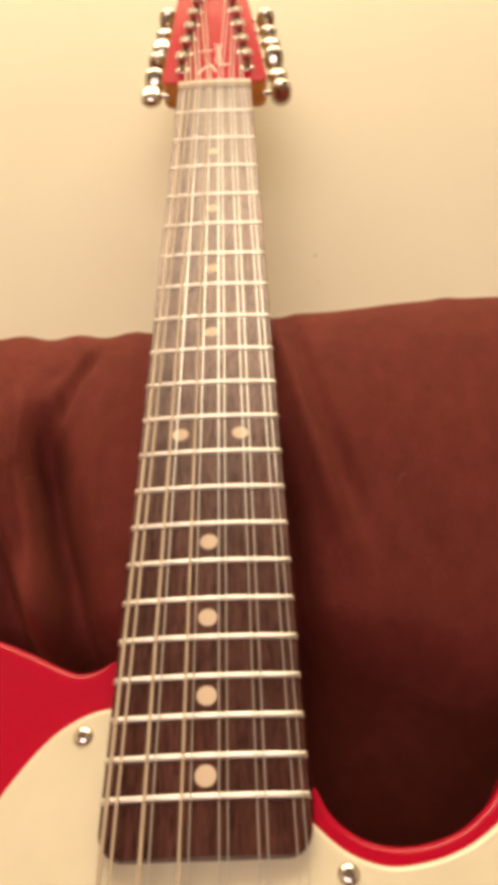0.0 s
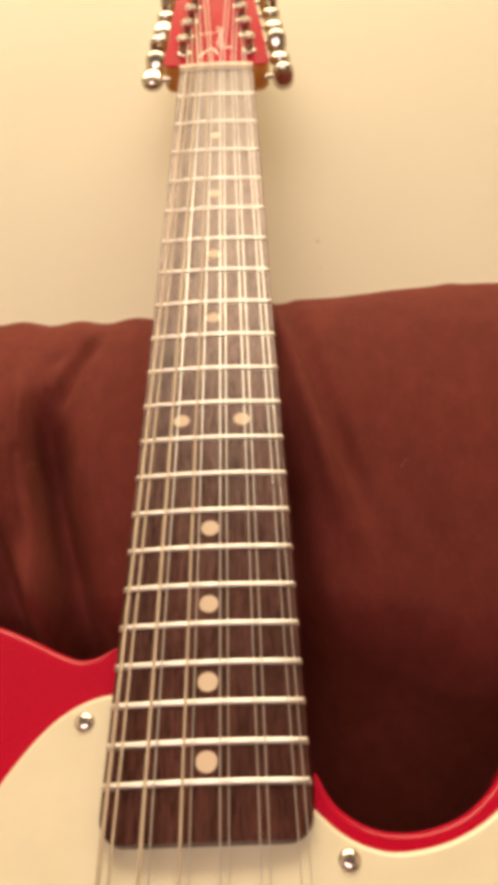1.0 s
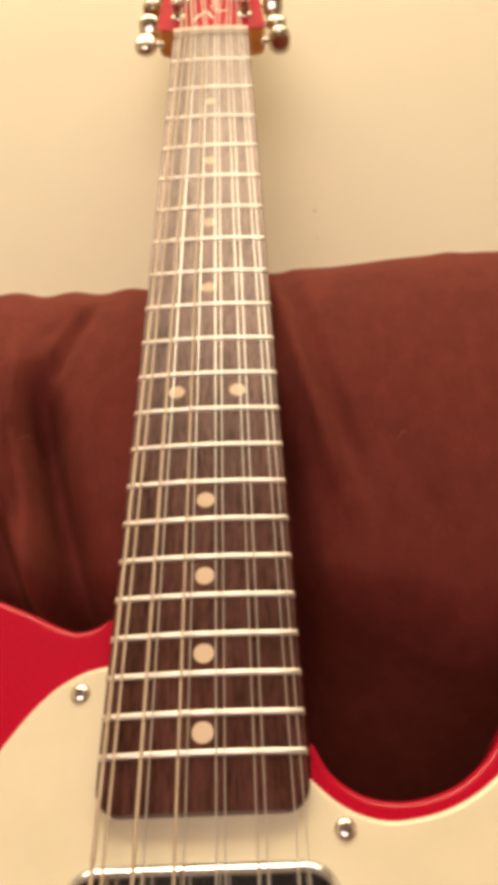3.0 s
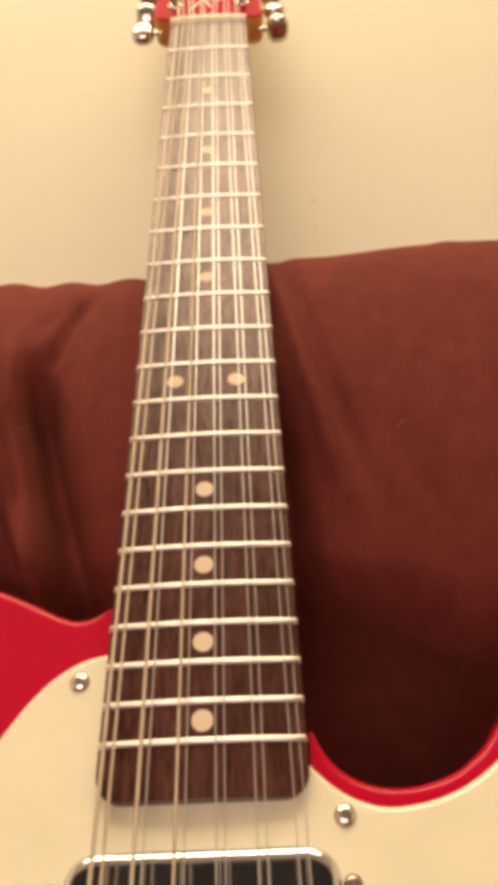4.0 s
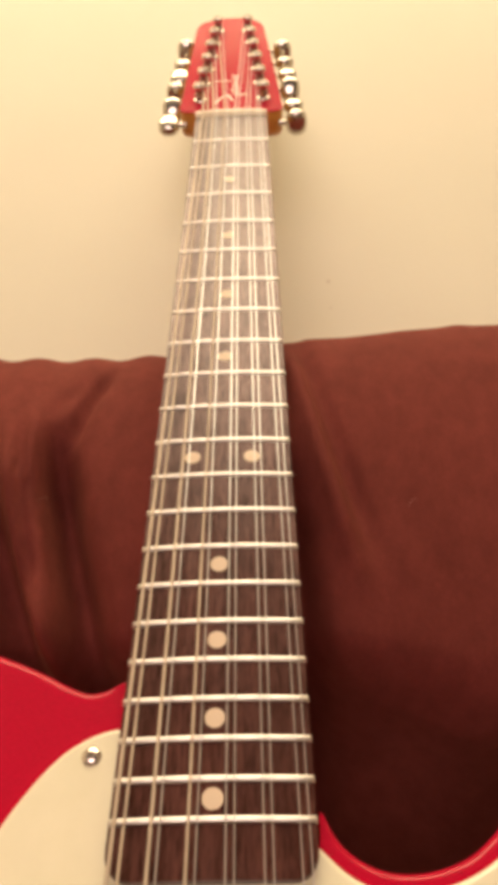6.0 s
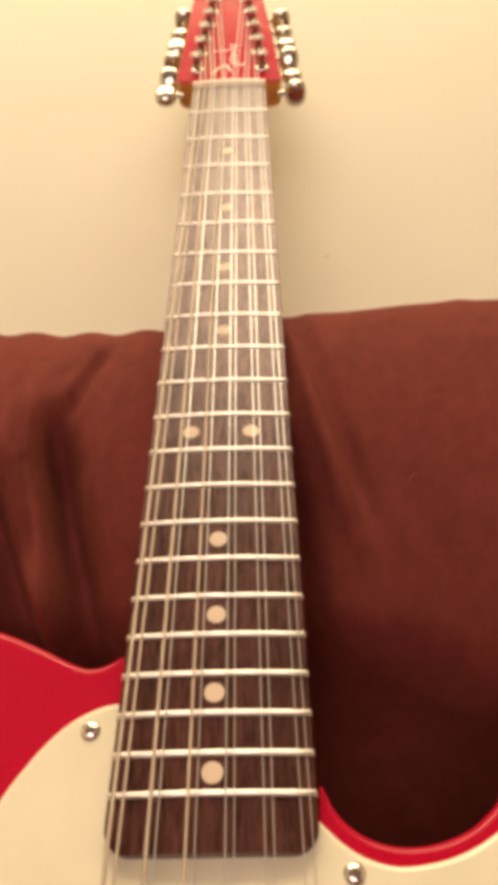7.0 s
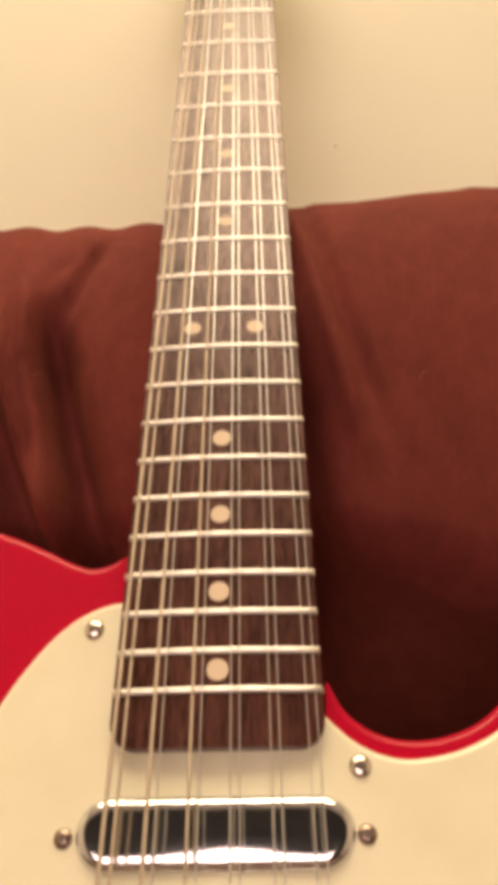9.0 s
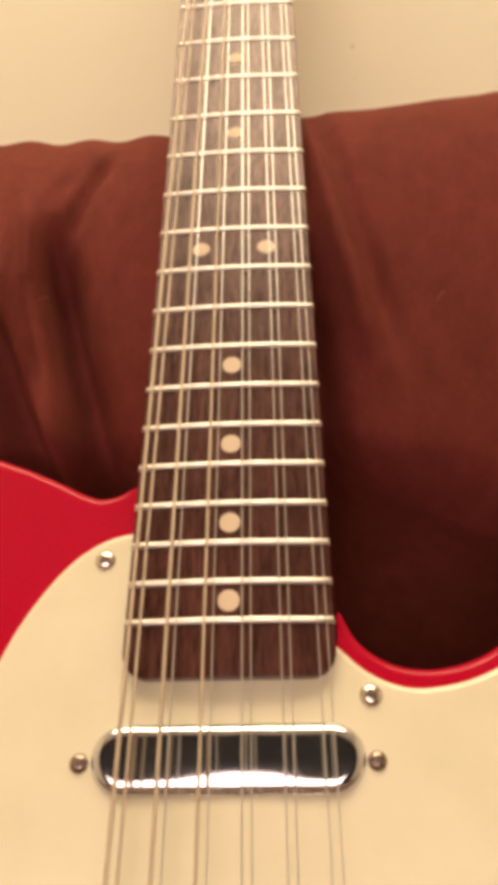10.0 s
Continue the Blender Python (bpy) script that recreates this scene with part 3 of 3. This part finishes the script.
# the headstock, with its red face
def head_loop():
    pts = [(-28, -20.0), (-33.2, -20.8), (-36.0, -23.0), (-37.0, -27.5), (-36.4, -40), (-34.9, -80), (-33.2, -130), (-31.8, -170), (-30.2, -186), (-26, -195.5), (-18, -201.5),
           (-3, -205), (12, -201.5), (20, -195), (24.2, -185), (26.0, -168), (29, -128), (33, -70), (35.1, -34), (35.6, -24.5), (34.6, -20.6), (31.7, -18.8), (26, -18), (0, -19)]
    return smooth_loop([(x / 1000, -s / 1000) for x, s in pts], 5)


FACE = -0.0040
part("headstock", slab(head_loop(), FACE - 0.0010, -0.0245, 0.0004, 0.0060, 5), AMBER, guitar, "amber-tinted maple headstock")


part("headstock_face", slab(inward(head_loop(), 0.0001), FACE, FACE - 0.0012, 0.0008, 0.0001, 3), RED, guitar, "glossy red headstock face")

# tuners: a post on the face, a button beside the edge
def post_mesh():
    bm = revolve([(0.0050, 0.0), (0.0050, 0.0012), (0.0044, 0.0019), (0.0034, 0.0022), (0.0033, 0.0026), (0.0033, 0.0060), (0.0030, 0.0072), (0.0032, 0.0086), (0.0040, 0.0094),
                  (0.0042, 0.0106), (0.0040, 0.0116), (0.0033, 0.0122), (0.0013, 0.0122), (0.0012, 0.0112)], 22)
    # the waist's darker metal stands in for its dark reflections
    for f in bm.faces:
        f.material_index = 1 if 0.0023 < f.calc_center_median().z < 0.0085 and len(f.verts) == 4 else 0
    return finish(bm, "tuner_post", [AGED, DARK_METAL])


POST = post_mesh()


def button_mesh():
    bm, loops = bmesh.new(), []
    for k in range(13):
        a = -math.pi / 2 + math.pi * k / 12
        x, r = 0.0072 * math.sin(a), max(math.cos(a), 0.03) ** 0.6
        loop = []
        for j in range(22):
            b = 2 * math.pi * j / 22
            c, d = math.cos(b), math.sin(b)
            loop.append((x, 0.0090 * r * math.copysign(abs(c) ** 0.85, c), 0.0049 * r * math.copysign(abs(d) ** 0.72, d)))
        loops.append(loop)
    bm = rings(bm, loops)
    revolve([(0.0021, -0.0125), (0.0023, -0.011), (0.0017, -0.009), (0.0017, -0.0050)], 12, bm, "x")
    return finish(bm, "tuner_button", BUTTON_METAL, 50)


BUTTON = button_mesh()
TURNS = {-1: (-12, -38, -96, -14, 12, -74), 1: (88, -12, 42, -8, -26, 84)}
SLIDE = {-1: (0.0, -2.0, -3.0, -1.5, -2.0, -1.0), 1: (-2.0, -2.0, -1.2, -1.2, -6.0, -9.0)}
POSTS = {}
for side in (-1, 1):
    for k in range(6):
        s = -0.0385 - 0.0266 * k
        x = side * (0.0228 - 0.0020 * k) if side < 0 else 0.0222 - 0.0021 * k
        POSTS[side, k] = (x, -s)
        post = part("tuner", POST, None, guitar, "chrome string post and washer")
        stand = pose(x, -s, FACE - 0.0002, 0, 0, 20 * k)
        post.matrix_basis = stand
        b = part("tuner_button", BUTTON, None, post, "oval chrome tuner button")
        b.matrix_basis = stand.inverted() @ pose(side * (0.0449 - 0.00115 * k), -s - 0.0205 + 0.0008 * k + SLIDE[side][k] / 1000, -0.0120, TURNS[side][k], 0, 0 if side > 0 else 180)

# white script mark on the headstock, as plain strokes
mark = bmesh.new()
strokes = [(2, 46, 11, 47, 1.3), (-13, 71, -1, 72, 0.9)]
swash = [(-12, 33), (-9, 40), (-5, 45.5), (-2.5, 46), (-1.5, 42), (0.5, 36)]
strokes += [(*p, *q, 1.3) for p, q in zip(swash, swash[1:])]
wave = [(1.8 + (2.2 if k % 2 else -2.0) + 0.8 * math.sin(2.3 * k), 48 + 3.4 * k) for k in range(11)]
strokes += [(*p, *q, 0.9) for p, q in zip(wave, wave[1:])]
for x0, s0, x1, s1, w in strokes:
    a, b = Vector((x0, s0, 0)) / 1000, Vector((x1, s1, 0)) / 1000
    side = (b - a).normalized().cross(Vector((0, 0, 1))) * w / 2000
    z = FACE + 0.00015
    quad = [a + side, b + side, b - side, a - side]
    rings(mark, [[(p.x, p.y, FACE - 0.0001) for p in quad], [(p.x, p.y, z) for p in quad]])
part("script_mark", mark, WHITE, guitar, "white script mark drawn as plain strokes")

# the bridge far down the body, where the strings end
bridge = part("bridge_plate", box(-0.040, 0.040, -0.700, -0.632, BODY_TOP - 0.0002, BODY_TOP + 0.0016, bevel=0.0006), CHROME, guitar, "chrome bridge plate")
for k in range(6):
    x = -0.0281 + 0.0114 * k
    part("saddle", revolve([(0.0015, -0.0052), (0.0035, -0.0050), (0.0035, 0.0050), (0.0015, 0.0052)], 16, None, "x", (x, -SCALE, 0.0058)), CHROME, bridge)
    part("saddle_screw", tube([(x, -SCALE, 0.0040), (x, -SCALE - 0.0002, BODY_TOP + 0.0012)], 0.0014), CHROME, bridge)

# twelve strings in six courses: gauge, place at the nut and at the bridge, in millimetres
STRINGS = ((1.25, -18.9, -29.4), (0.90, -15.7, -26.8), (1.15, -11.6, -18.0), (0.52, -9.3, -15.6), (0.92, -4.0, -6.8), (0.44, -2.1, -4.1),
           (0.50, 2.7, 5.0), (0.40, 5.0, 7.4), (0.42, 10.1, 16.6), (0.42, 12.5, 19.0), (0.38, 17.6, 27.5), (0.38, 19.6, 30.3))
for k, (gauge, xn, xb) in enumerate(STRINGS):
    xn, xb = xn / 1000, xb / 1000
    side, seat = (-1, k) if k < 6 else (1, 11 - k)
    px, py = POSTS[side, seat]
    r = gauge / 2000
    turn = [(px - side * 0.0030 * math.cos(a), py + 0.0030 * math.sin(a) * -1, FACE + 0.0066 - 0.0003 * i) for i, a in enumerate(np.linspace(0, -side * side * 5.2, 11))]
    zn = bow(0) - xn * xn / (2 * CROWN) + 0.0024
    path = turn[::-1] + [(xn, 0.0005, zn + r)]
    for f in np.linspace(0, 1, 9)[1:]:
        path.append((xn + (xb - xn) * f, -SCALE * f, zn + r + (0.0094 - zn) * f))
    path += [(xb, -SCALE - 0.006, 0.0070), (xb, -SCALE - 0.018, BODY_TOP + 0.0012)]
    part("string", tube(path, r, 8), WOUND if k in (0, 1, 2, 4) else STEEL, guitar, "thick wound metal string" if k in (0, 1, 2, 4) else "thin plain steel string")
